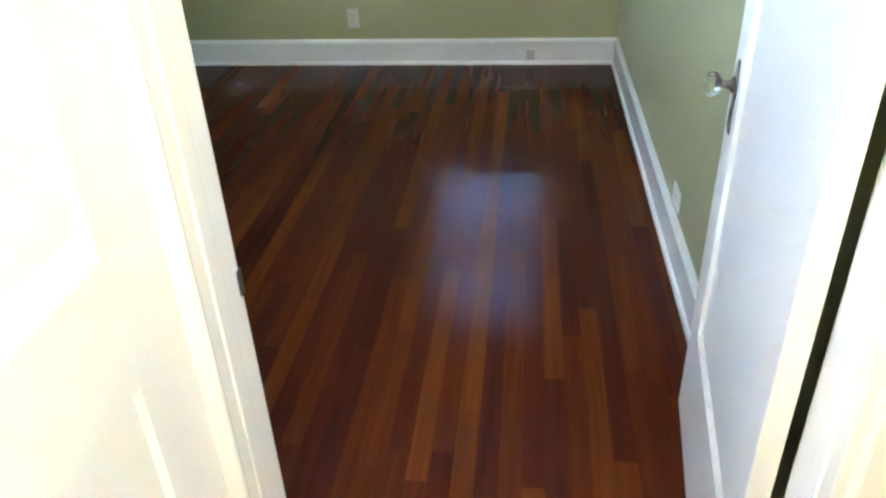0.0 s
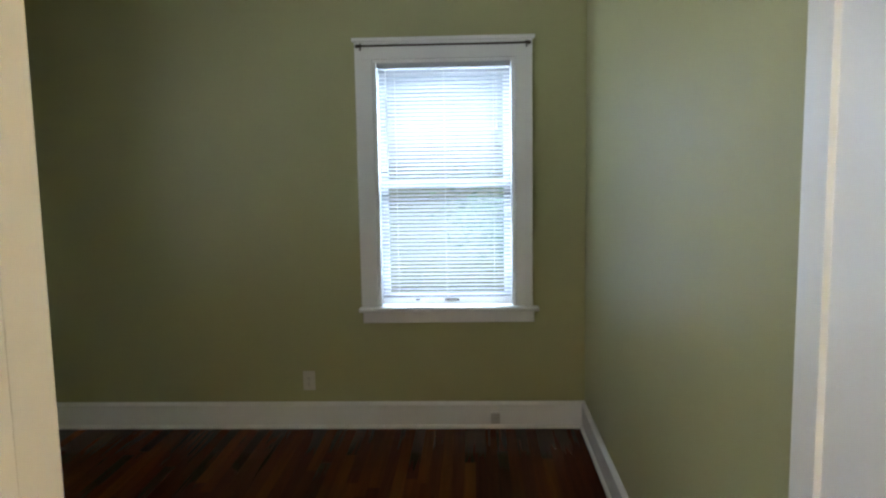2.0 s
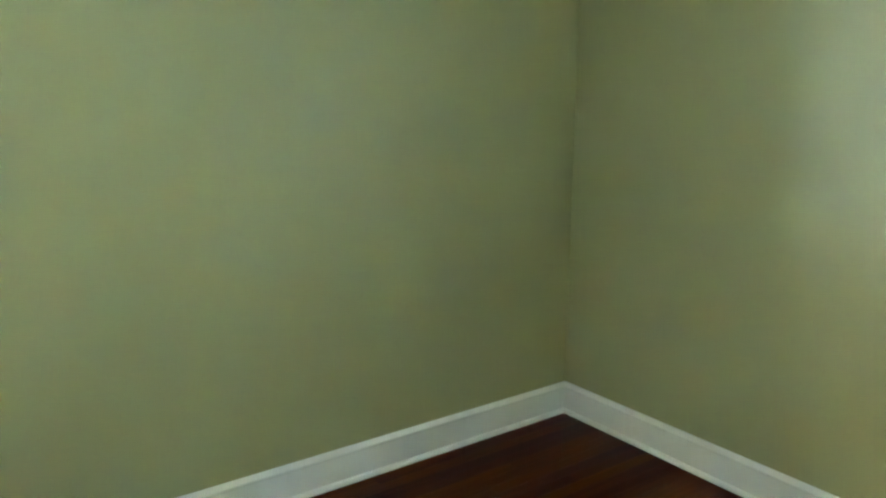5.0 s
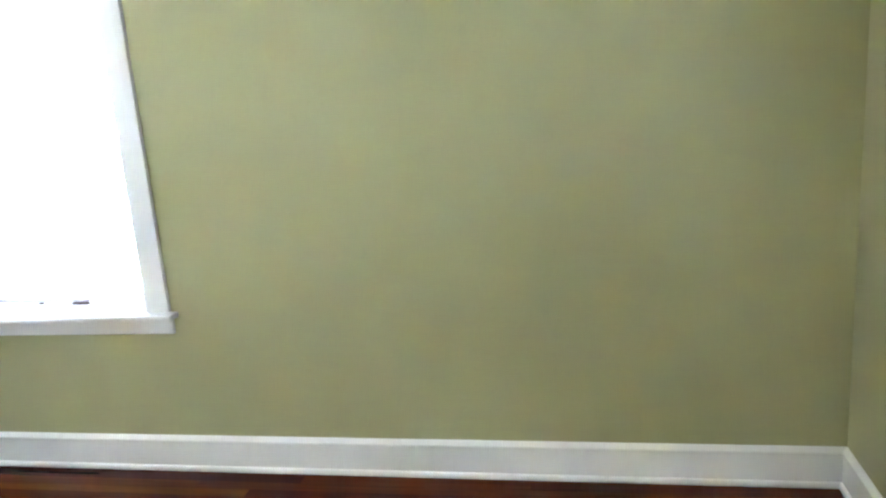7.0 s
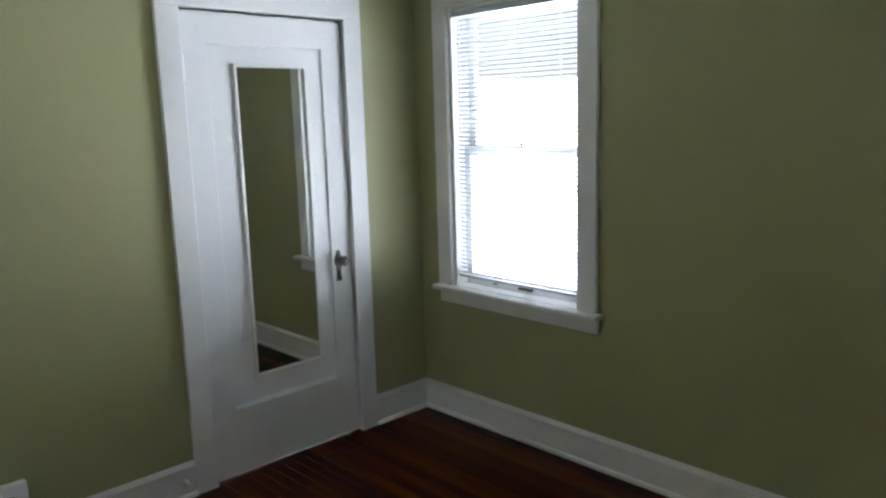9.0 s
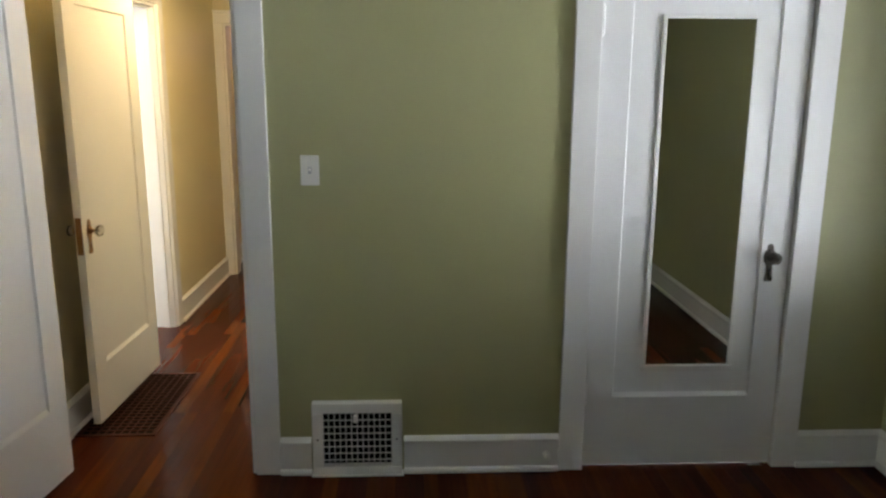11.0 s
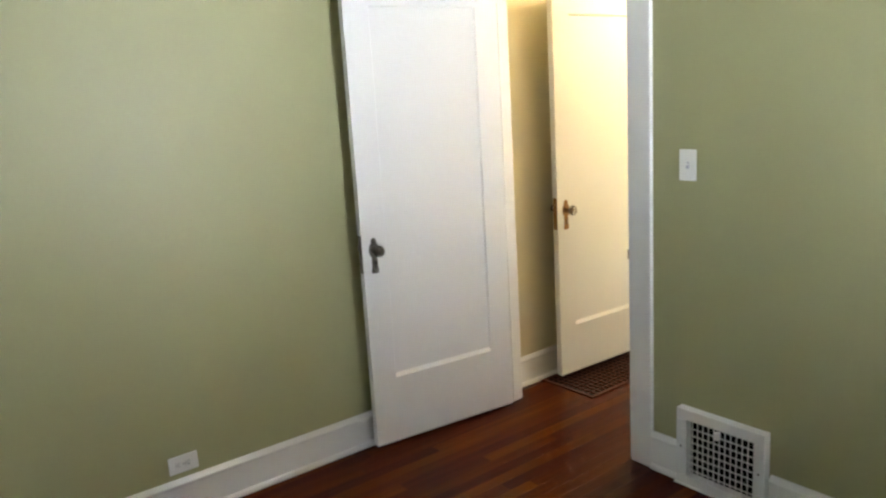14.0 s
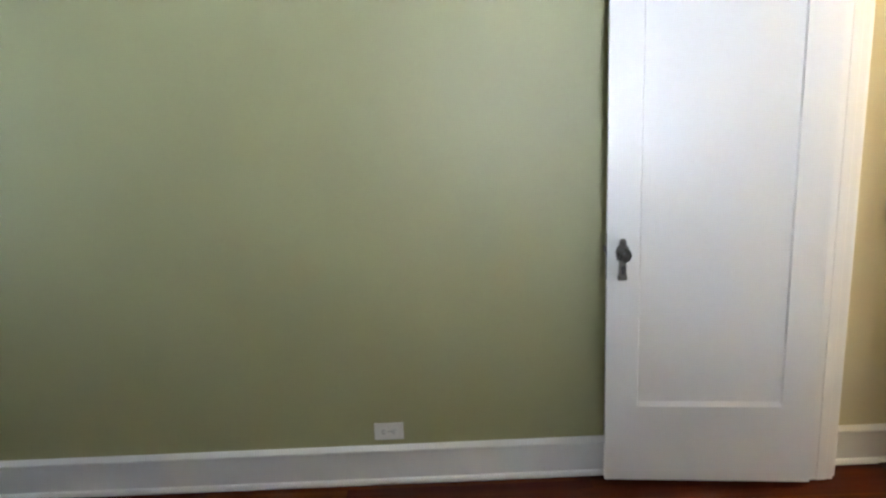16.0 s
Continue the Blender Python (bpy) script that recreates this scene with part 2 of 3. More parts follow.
def baseboard(p0, p1, inward, m0=1, m1=1, mat=None, label="white painted baseboard with a beaded cap and shoe moulding"):
    """A moulded board from p0 to p1 at the foot of a wall; m0, m1: 1 mitred into a corner, 0 square."""
    p0, p1, inward = Vector((*p0, 0)), Vector((*p1, 0)), Vector((*inward, 0))
    along = (p1 - p0).normalized()
    bm = bmesh.new()
    a = [bm.verts.new(p0 + inward * d + along * d * m0 + Vector((0, 0, z + 0.001))) for d, z in BASE]
    b = [bm.verts.new(p1 + inward * d - along * d * m1 + Vector((0, 0, z + 0.001))) for d, z in BASE]
    n = len(BASE)
    for i in range(n):
        bm.faces.new((a[i], a[(i + 1) % n], b[(i + 1) % n], b[i]))
    bm.faces.new(a)
    bm.faces.new(b)
    return part("baseboard", bm, mat or WHITE, None, label, kind="structure")


# ---- large structure ----
DOOR_X0, DOOR_X1 = -0.925, -0.110
NW0, NW1, WZ0, WZ1 = -1.18, -0.392, 0.70, 2.11
WW0, WW1 = 0.244, 1.034
CL0, CL1 = -3.075, -2.275
E_OPEN = (-1.97, -1.20)

wall("wall_north", "y", L, 0.18, -W - 0.18, 0.12, 0, H, [(NW0, NW1, WZ0, WZ1)], GREEN, "sage green painted plaster wall with one window")
wall("wall_west", "x", -W, -0.18, 0.0, L, 0, H, [(WW0, WW1, WZ0, WZ1)], GREEN, "sage green painted plaster wall with a window near the closet")
wall("wall_east", "x", 0.0, 0.12, 0.0, L, 0, H, [], GREEN, "plain sage green painted plaster wall behind the open door")
wall("wall_south", "y", 0.0, -0.11, -W - 0.18, 0.12, 0, H, [(DOOR_X0, DOOR_X1, 0, 2.05), (CL0 - 0.004, CL1 + 0.004, 0, 2.05)], GREEN, "sage green painted wall with the doorway and the closet door", back=HALL_PAINT)
wall("wall_hall_east", "x", 0.0, 0.12, HALL_S - 4.3, -0.11, 0, HALL_H, [(*E_OPEN, 0, 2.05), (-5.35, -4.55, 0, 2.05)], HALL_PAINT, "cream painted hall wall with an opening to the bright room", back=KITCHEN_PAINT)
wall("wall_hall_west", "x", HALL_W, -0.12, HALL_S - 4.3, -0.11, 0, HALL_H, [(-0.925, -0.124, 0, 2.045)], HALL_PAINT, "cream painted hall wall beside the white panelled door")
wall("wall_hall_south", "y", HALL_S, -0.12, HALL_W, 0.0, 0, HALL_H, [(-0.88, -0.07, 0, 2.05)], HALL_PAINT, "cream painted cross wall with a cased opening", back=PINK_PAINT)
wall("wall_corridor_end", "y", HALL_S - 4.18, -0.12, HALL_W, 0.0, 0, HALL_H, [(-0.82, -0.02, 0, 2.05)], PINK_PAINT, "beige painted wall at the far end of the corridor")
wall("wall_closet_back", "y", -0.9, -0.1, -W - 0.18, -1.12, 0, H, [], CEIL, "plain wall that closes the closet")
wall("wall_kitchen_south", "y", -2.7, -0.1, 0.12, 2.6, 0, H, [], KITCHEN_PAINT, "plain white wall of the bright room")
wall("wall_kitchen_north", "y", -0.25, 0.1, 0.12, 2.6, 0, H, [], KITCHEN_PAINT, "plain white wall of the bright room")
wall("wall_kitchen_east", "x", 2.5, 0.1, -2.8, -0.15, 0, H, [(-2.1, -1.1, 0.9, 2.1)], KITCHEN_PAINT, "white wall with a window in the bright room")

bx("ceiling", (-W - 0.18, -1.0, H), (0.12, L + 0.18, H + 0.12), CEIL, bevel=0, label="off-white painted ceiling of the bedroom", kind="structure")
bx("ceiling", (HALL_W - 0.12, HALL_S - 4.4, HALL_H), (0.12, -0.11, HALL_H + 0.095), CEIL, bevel=0, label="off-white painted ceiling of the hall", kind="structure")
bx("ceiling", (0.12, -2.8, H), (2.6, -0.13, H + 0.1), CEIL, bevel=0, label="white ceiling of the bright room", kind="structure")
bx("wall_far_side", (-1.3, HALL_S - 4.6, 0), (0.2, HALL_S - 4.4, HALL_H), PINK_PAINT, bevel=0, label="plain wall behind the far door", kind="structure")

FLOOR = bx("floor", (-W, HALL_S - 4.3, -0.10), (2.6, L, -0.018), SUBFLOOR, bevel=0, label="dark cherry strip wood floor running towards the window", kind="structure")
bx("ground", (-400, -400, -0.62), (400, 400, -0.6), GRASS, bevel=0, label="dry pale green lawn outside the house", kind="structure")

# baseboards
baseboard((-W, L), (0, L), (0, -1))
baseboard((0, L), (0, 0.0), (-1, 0), 1, 0)
baseboard((-W, 0), (-W, L), (1, 0))
baseboard((-1.529, 0), (CL1 + 0.105, 0), (0, 1), 0, 0)
baseboard((DOOR_X0 - 0.10, 0), (-1.151, 0), (0, 1), 0, 0)
baseboard((CL0 - 0.105, 0), (-W, 0), (0, 1), 0, 1)
baseboard((0, -0.135), (0, E_OPEN[1] + 0.10), (-1, 0), 0, 0)
baseboard((0, E_OPEN[0] - 0.10), (0, HALL_S), (-1, 0), 0, 1)
baseboard((0, HALL_S - 0.12), (0, -4.45), (-1, 0), 1, 0)
baseboard((0, -5.45), (0, HALL_S - 4.18), (-1, 0), 0, 1)
baseboard((HALL_W, HALL_S), (HALL_W, -1.1), (1, 0), 1, 0)


# ---- doorways ----
def casing(name, axis, at, out, u0, u1, top, width=0.10, depth=0.022, legs=(True, True), head=True, label="white painted flat door casing"):
    """Casing boards round an opening in the wall face at, standing out in the direction out."""
    root = thing(name, label, "door casing", kind="structure")

    def board(pn, a0, a1, z0, z1):
        p = (a0, at, z0) if axis == "y" else (at, a0, z0)
        q = (a1, at + out * depth, z1) if axis == "y" else (at + out * depth, a1, z1)
        bx(pn, p, q, WHITE, root, 0.004)
    if legs[0]:
        board("casing_leg", u0 - width, u0, 0.001, top)
    if legs[1]:
        board("casing_leg", u1, u1 + width, 0.001, top)
    if head:
        board("casing_head", u0 - (width if legs[0] else 0), u1 + (width if legs[1] else 0), top, top + width + 0.01)
        cap0, cap1 = u0 - (width + 0.01 if legs[0] else 0), u1 + (width + 0.01 if legs[1] else 0)
        p = (cap0, at, top + width + 0.01) if axis == "y" else (at, cap0, top + width + 0.01)
        q = (cap1, at + out * (depth + 0.012), top + width + 0.03) if axis == "y" else (at + out * (depth + 0.012), cap1, top + width + 0.03)
        bx("casing_cap", p, q, WHITE, root, 0.004)
    return root


def jamb(axis, near, far, u0, u1, top, t=0.018, stop=True, d=0.011):
    """The lining of an opening through a wall from near to far."""
    root = thing("door_jamb", "white painted door jamb lining", "door jamb", kind="structure")
    lo, hi = min(near, far), max(near, far)

    def slab(pn, a0, a1, z0, z1, d0=lo, d1=hi):
        bx(pn, (a0, d0, z0) if axis == "y" else (d0, a0, z0), (a1, d1, z1) if axis == "y" else (d1, a1, z1), WHITE, root, 0.002)
    slab("jamb_side", u0, u0 + t, 0.001, top)
    slab("jamb_side", u1 - t, u1, 0.001, top)
    slab("jamb_head", u0 + t, u1 - t, top - t, top)
    if stop:
        m = (lo + hi) / 2
        slab("door_stop", u0 + t, u0 + t + d, 0.001, top - t, m - 0.03, m + 0.005)
        slab("door_stop", u1 - t - d, u1 - t, 0.001, top - t, m - 0.03, m + 0.005)
        slab("door_stop", u0 + t + d, u1 - t - d, top - t - d, top - t, m - 0.03, m + 0.005)
    return root


jamb("y", 0.004, -0.114, DOOR_X0 - 0.001, DOOR_X1 + 0.001, 2.051, d=0.004)
casing("door_casing", "y", 0.0, 1, DOOR_X0, DOOR_X1, 2.05, legs=(True, False))
bx("casing_strip", (DOOR_X1, 0, 0.001), (-0.032, 0.022, 2.05), WHITE, None, 0.003, "narrow white casing strip beside the hinges", "structure")
casing("door_casing", "y", -0.11, -1, DOOR_X0, DOOR_X1, 2.05, legs=(False, True), width=0.09)
bx("casing_strip", (HALL_W, -0.1275, 0.001), (-0.9045, -0.1145, 2.05), WHITE, None, 0.006, "rounded white corner strip between the doorway and the panelled door", "structure")
jamb("y", 0.004, -0.114, CL0 - 0.022, CL1 + 0.022, 2.068)
casing("door_casing", "y", 0.0, 1, CL0 - 0.004, CL1 + 0.004, 2.05, label="white painted casing round the closet door")
jamb("x", -0.004, 0.124, *E_OPEN, 2.05)
casing("door_casing", "x", 0.0, -1, *E_OPEN, 2.05)
casing("door_casing", "x", HALL_W, 1, -0.925, -0.124, 2.045, width=0.07, legs=(True, False))
jamb("y", HALL_S + 0.004, HALL_S - 0.124, -0.88, -0.07, 2.05, stop=False)
casing("door_casing", "y", HALL_S, 1, -0.88, -0.07, 2.05, width=0.07)
casing("door_casing", "x", 0.0, -1, -5.35, -4.55, 2.05)
casing("door_casing", "y", HALL_S - 4.18, 1, -0.82, -0.10, 2.05, width=0.09)


# ---- doors ----
def panel_frame(bm, x0, x1, z0, z1, y, out, sill=0.019):
    """The sloped moulding round a recessed panel, on the face y, sinking against the direction out."""
    d, w, b = 0.009, 0.005, sill
    o = [(x0, z0), (x1, z0), (x1, z1), (x0, z1)]
    i = [(x0 + w, z0 + b), (x1 - w, z0 + b), (x1 - w, z1 - w), (x0 + w, z1 - w)]
    a = [bm.verts.new((x, y, z)) for x, z in o]
    b = [bm.verts.new((x, y - out * d, z)) for x, z in i]
    for q in range(4):
        bm.faces.new((a[q], a[(q + 1) % 4], b[(q + 1) % 4], b[q]))
    bm.faces.new(b)


def door(name, m, width, height, panels, label, hand_x, knob_z=0.893, sill=0.019, knob="glass", t=0.035, faces=(1, -1), latch=True, hinge_y=0.006, metal=None, metal_name="aged nickel"):
    """A leaf whose hinge edge is at x=0 and whose faces lie at y=0 and y=-t; panels: (z0, z1) of the recessed fields."""
    root = thing(name, label, "door", m)
    s = 0.115
    bm = bmesh.new()
    xs = (0, s, width - s, width)
    zs = [0.0]
    for a, b in panels:
        zs += [a, b]
    zs.append(height)
    grid = {}

    def v(i, j, d):
        if (i, j, d) not in grid:
            grid[i, j, d] = bm.verts.new((xs[i], -t * d, zs[j]))
        return grid[i, j, d]
    for i in range(3):
        for j in range(len(zs) - 1):
            for d in (0, 1):
                if i == 1 and j % 2 == 1:
                    continue
                bm.faces.new((v(i, j, d), v(i + 1, j, d), v(i + 1, j + 1, d), v(i, j + 1, d)))
    n = len(zs) - 1
    for j in range(n):
        bm.faces.new((v(0, j, 0), v(0, j + 1, 0), v(0, j + 1, 1), v(0, j, 1)))
        bm.faces.new((v(3, j, 0), v(3, j + 1, 0), v(3, j + 1, 1), v(3, j, 1)))
    for i in range(3):
        bm.faces.new((v(i, 0, 0), v(i + 1, 0, 0), v(i + 1, 0, 1), v(i, 0, 1)))
        bm.faces.new((v(i, n, 0), v(i + 1, n, 0), v(i + 1, n, 1), v(i, n, 1)))
    part("leaf", bm, DOOR_WHITE, root)
    for a, b in panels:
        bm = bmesh.new()
        panel_frame(bm, s, width - s, a, b, 0.0, 1, sill)
        panel_frame(bm, s, width - s, a, b, -t, -1, sill)
        part("panel", bm, DOOR_WHITE, root)
    metal = metal or NICKEL
    for out in faces:
        y = 0.0 if out > 0 else -t
        bm = bmesh.new()
        half = [(0.015, -0.100), (0.018, -0.088), (0.014, -0.070), (0.0135, -0.032), (0.022, -0.016), (0.025, 0.004), (0.021, 0.024), (0.013, 0.032), (0.013, 0.044), (0.008, 0.053)]
        pts = [(-0.015, -0.100)] + half + [(0, 0.056)] + [(-px, pz) for px, pz in half[:0:-1]]
        a = [bm.verts.new((hand_x + px, y, knob_z + pz)) for px, pz in pts]
        b = [bm.verts.new((hand_x + px * 0.86, y + out * 0.004, knob_z + pz * 0.95)) for px, pz in pts]
        for q in range(len(pts)):
            bm.faces.new((a[q], a[(q + 1) % len(pts)], b[(q + 1) % len(pts)], b[q]))
        bm.faces.new(b)
        plate = part("escutcheon", bm, metal, root, metal_name + " keyhole escutcheon plate")
        bm = bmesh.new()
        add_box(bm, (hand_x - 0.003, y + out * 0.0042, knob_z - 0.075), (hand_x + 0.003, y + out * 0.0052, knob_z - 0.052))
        add_turned(bm, [(0.005, y + out * 0.0042), (0.005, y + out * 0.0053)], "y", (hand_x, 0, knob_z - 0.05), 12)
        part("keyhole", bm, SLOT, plate)
        bm = bmesh.new()
        add_turned(bm, [(0.017, y + out * 0.004), (0.017, y + out * 0.009), (0.009, y + out * 0.014), (0.008, y + out * 0.026), (0.014, y + out * 0.030)], "y", (hand_x, 0, knob_z + 0.004), 20)
        shank = part("knob_shank", bm, metal, root, smooth=True)
        bm = bmesh.new()
        r = 0.026
        if knob == "glass":
            add_turned(bm, [(0.014, y + out * 0.030), (0.022, y + out * 0.036), (r, y + out * 0.046), (0.024, y + out * 0.055), (0.014, y + out * 0.061), (0.004, y + out * 0.062)], "y", (hand_x, 0, knob_z + 0.004), 12)
            part("knob", bm, KNOB_GLASS, root, "faceted clear glass door knob")
        else:
            add_turned(bm, [(0.012, y + out * 0.030), (0.022, y + out * 0.036), (r, y + out * 0.047), (0.022, y + out * 0.058), (0.010, y + out * 0.062), (0.002, y + out * 0.0625)], "y", (hand_x, 0, knob_z + 0.004), 20)
            part("knob", bm, NICKEL, root, "aged nickel door knob", smooth=True)
    edge = width if hand_x > width / 2 else 0.0
    if latch:
        sgn = 1 if edge > 0 else -1
        bm = bmesh.new()
        add_box(bm, (edge, -t / 2 - 0.013, knob_z - 0.095), (edge + sgn * 0.0025, -t / 2 + 0.013, knob_z + 0.07), 0.001)
        plate = part("latch_plate", bm, metal, root, metal_name + " mortise latch plate")
        bm = bmesh.new()
        add_box(bm, (edge + sgn * 0.0025, -t / 2 - 0.006, knob_z + 0.005), (edge + sgn * 0.011, -t / 2 + 0.006, knob_z + 0.028), 0.002)
        part("latch_bolt", bm, metal, plate)
    if hinge_y is not None:
        for z in (0.33, height - 0.22):
            s = 1 if hinge_y > -t / 2 else -1
            if len(faces) == 1:
                bx("hinge_leaf", (-0.036, hinge_y + s * 0.001, z - 0.05), (-0.006, hinge_y + s * 0.005, z + 0.05), WHITE, root, 0.0008, "painted-over hinge leaf")
            bm = bmesh.new()
            add_turned(bm, [(0.002, z - 0.060), (0.006, z - 0.056), (0.004, z - 0.051), (0.0095, z - 0.050), (0.0095, z + 0.050), (0.004, z + 0.051), (0.006, z + 0.056), (0.002, z + 0.060)], "z", (0.0, hinge_y, 0), 12)
            part("hinge", bm, WHITE, root, "painted-over butt hinge knuckle", smooth=True)
    return root


PANEL1 = [(0.302, 1.90)]
# open bedroom door, folded back along the east wall
door("bedroom_door", Matrix.Translation((-0.182, 0.004, 0.026)) @ Matrix.Rotation(radians(83.9), 4, "Z"), 0.755, 2.02, PANEL1,
     "open white one-panel bedroom door folded back against the green wall", 0.700, hinge_y=-0.041)
door("hall_door", Matrix.Translation((-0.150, -1.18, 0.035)) @ Matrix.Rotation(radians(88.5), 4, "Z"), 0.77, 2.0, [(0.262, 1.87)],
     "open white one-panel hall door folded back beside the floor grille", 0.71, hinge_y=-0.041, metal=OLD_BRASS, metal_name="tarnished brass")
closet = door("closet_door", Matrix.Translation((CL1, -0.039, 0.012)) @ Matrix.Rotation(radians(180), 4, "Z"), CL1 - CL0, 2.02, PANEL1,
              "closed white closet door with a tall mirror set in its panel", 0.722, knob="glass", faces=(-1,), latch=False, hinge_y=-0.039)
door("linen_door", Matrix.Translation((HALL_W + 0.012, -0.128, 0.012)) @ Matrix.Rotation(radians(-90), 4, "Z"), 0.792, 2.02, [(0.25, 0.900), (1.060, 1.90)],
     "closed white two-panel door in the hall beside the doorway", 0.69, sill=0.036, knob="metal", faces=(1,), latch=False, hinge_y=None)
door("corridor_side_door", Matrix.Translation((0.045, -5.34, 0.012)) @ Matrix.Rotation(radians(90), 4, "Z"), 0.78, 2.02, PANEL1,
     "closed white door along the beige corridor", 0.71, knob="metal", faces=(1,), latch=False, hinge_y=None)
door("corridor_end_door", Matrix.Translation((-0.03, HALL_S - 4.235, 0.012)) @ Matrix.Rotation(radians(180), 4, "Z"), 0.78, 2.02, PANEL1,
     "closed white door at the end of the beige corridor", 0.71, knob="metal", faces=(-1,), latch=False, hinge_y=None)

# mirror on the closet door
mirror = thing("door_mirror", "tall narrow white-framed mirror fixed on the closet door", "mirror")
MX0, MX1, MZ0, MZ1, MY = -2.872, -2.508, 0.44, 1.832, -0.012
bx("mirror_glass", (MX0 + 0.012, MY - 0.001, MZ0 + 0.012), (MX1 - 0.012, MY + 0.004, MZ1 - 0.012), MIRROR, mirror, 0, "clear silvered mirror glass")
bx("mirror_frame_side", (MX0 - 0.002, MY - 0.003, MZ0), (MX0 + 0.012, MY + 0.010, MZ1), WHITE, mirror, 0.002)
bx("mirror_frame_side", (MX1 - 0.012, MY - 0.003, MZ0), (MX1 + 0.002, MY + 0.010, MZ1), WHITE, mirror, 0.002)
bx("mirror_frame_top", (MX0 - 0.002, MY - 0.003, MZ1 - 0.012), (MX1 + 0.002, MY + 0.010, MZ1 + 0.002), WHITE, mirror, 0.002)
bx("mirror_frame_bottom", (MX0 - 0.006, MY - 0.003, MZ0 - 0.012), (MX1 + 0.006, MY + 0.014, MZ0 + 0.012), WHITE, mirror, 0.003)


# ---- windows ----
def window(name, m, width, label, slat_tilt):
    """A double-hung window in a wall whose room face is y=0, the room towards -y; x runs across, from 0 to width."""
    root = thing(name, label, "window", m, kind="structure")
    z0, z1, T = WZ0, WZ1, 0.18
    B = lambda n, a, b, mat=WHITE, p=root, bev=0.003, lab="": bx(n, a, b, mat, p, bev, lab)
    B("window_jamb", (0, -0.002, z0 + 0.022), (0.02, T, z1))
    B("window_jamb", (width - 0.02, -0.002, z0 + 0.022), (width, T, z1))
    B("window_head", (0.02, -0.002, z1 - 0.02), (width - 0.02, T, z1))
    B("window_casing", (-0.095, -0.022, z0 + 0.022), (0.0, 0, z1 + 0.0))
    B("window_casing", (width, -0.022, z0 + 0.022), (width + 0.095, 0, z1 + 0.0))
    B("head_casing", (-0.095, -0.022, z1), (width + 0.095, 0, z1 + 0.095))
    B("head_cap", (-0.108, -0.036, z1 + 0.095), (width + 0.108, 0, z1 + 0.115))
    B("window_stool", (-0.106, -0.068, z0 - 0.002), (width + 0.128, 0.0, z0 + 0.022), bev=0.008)
    B("window_sill", (0.0, 0.0, z0 + 0.001), (width, T, z0 + 0.022))
    B("apron", (-0.088, -0.020, z0 - 0.072), (width + 0.103, 0, z0 - 0.006), bev=0.005)
    zm = 1.415
    s = 0.042
    for n, y, a, b in (("lower_sash", 0.075, z0 + 0.022, zm + 0.018), ("upper_sash", 0.115, zm - 0.018, z1 - 0.02)):
        x0, x1 = 0.02, width - 0.02
        sash = thing(n, "", "", None)
        sash.parent = root
        bot = 0.062 if n == "lower_sash" else 0.036
        top = 0.036 if n == "lower_sash" else 0.045
        B("stile", (x0, y, a), (x0 + s, y + 0.034, b), p=sash)
        B("stile", (x1 - s, y, a), (x1, y + 0.034, b), p=sash)
        B("rail", (x0 + s, y, a), (x1 - s, y + 0.034, a + bot), p=sash)
        B("rail", (x0 + s, y, b - top), (x1 - s, y + 0.034, b), p=sash)
        g = B("pane", (x0 + s - 0.004, y + 0.015, a + bot - 0.004), (x1 - s + 0.004, y + 0.019, b - top + 0.004), GLASS, sash, 0, "clear window glass")
        g.visible_shadow = False
    x = width / 2 - 0.015
    B("sash_lift", (x, 0.058, z0 + 0.040), (x + 0.085, 0.075, z0 + 0.052), BRONZE, bev=0.003, lab="dark bronze sash lift")
    B("lift_rest", (x - 0.17, 0.064, z0 + 0.042), (x - 0.145, 0.075, z0 + 0.050), BRONZE, bev=0.002, lab="small dark sash catch")
    bm = bmesh.new()
    add_box(bm, (width / 2 - 0.025, 0.06, zm + 0.018), (width / 2 + 0.025, 0.10, zm + 0.026), 0.002)
    add_turned(bm, [(0.012, zm + 0.026), (0.012, zm + 0.036), (0.006, zm + 0.04)], "z", (width / 2, 0.078, 0), 14)
    part("sash_lock", bm, BRONZE, root, "dark bronze sash lock")

    blind = thing("mini_blind", "white aluminium mini blind let down in the window, slats tilted open", "window blind", m)
    bx("headrail", (0.024, 0.008, z1 - 0.048), (width - 0.024, 0.036, z1 - 0.021), BLIND, blind, 0.002)
    bx("bottom_rail", (0.026, 0.012, z0 + 0.070), (width - 0.026, 0.034, z0 + 0.082), BLIND, blind, 0.003)
    bm = bmesh.new()
    n, x0, x1 = 5, 0.028, width - 0.028
    tilt, half = radians(slat_tilt), 0.0125
    row = []
    for i in range(n + 1):
        u = (i / n * 2 - 1) * half
        bow = 0.0022 * (1 - (u / half) ** 2)
        row.append((u * math.cos(tilt) - bow * math.sin(tilt), u * math.sin(tilt) + bow * math.cos(tilt)))
    a = [bm.verts.new((x0, q[0], q[1])) for q in row]
    b = [bm.verts.new((x1, q[0], q[1])) for q in row]
    a2 = [bm.verts.new((x0, q[0], q[1] - 0.0006)) for q in row]
    b2 = [bm.verts.new((x1, q[0], q[1] - 0.0006)) for q in row]
    for i in range(n):
        bm.faces.new((a[i], a[i + 1], b[i + 1], b[i]))
        bm.faces.new((a2[i], b2[i], b2[i + 1], a2[i + 1]))
    bm.faces.new((a[0], b[0], b2[0], a2[0]))
    bm.faces.new((a[n], a2[n], b2[n], b[n]))
    first = part("slat", bm, BLIND, blind)
    first.location = (0, 0.022, z1 - 0.066)
    zz = z1 - 0.066 - 0.0215
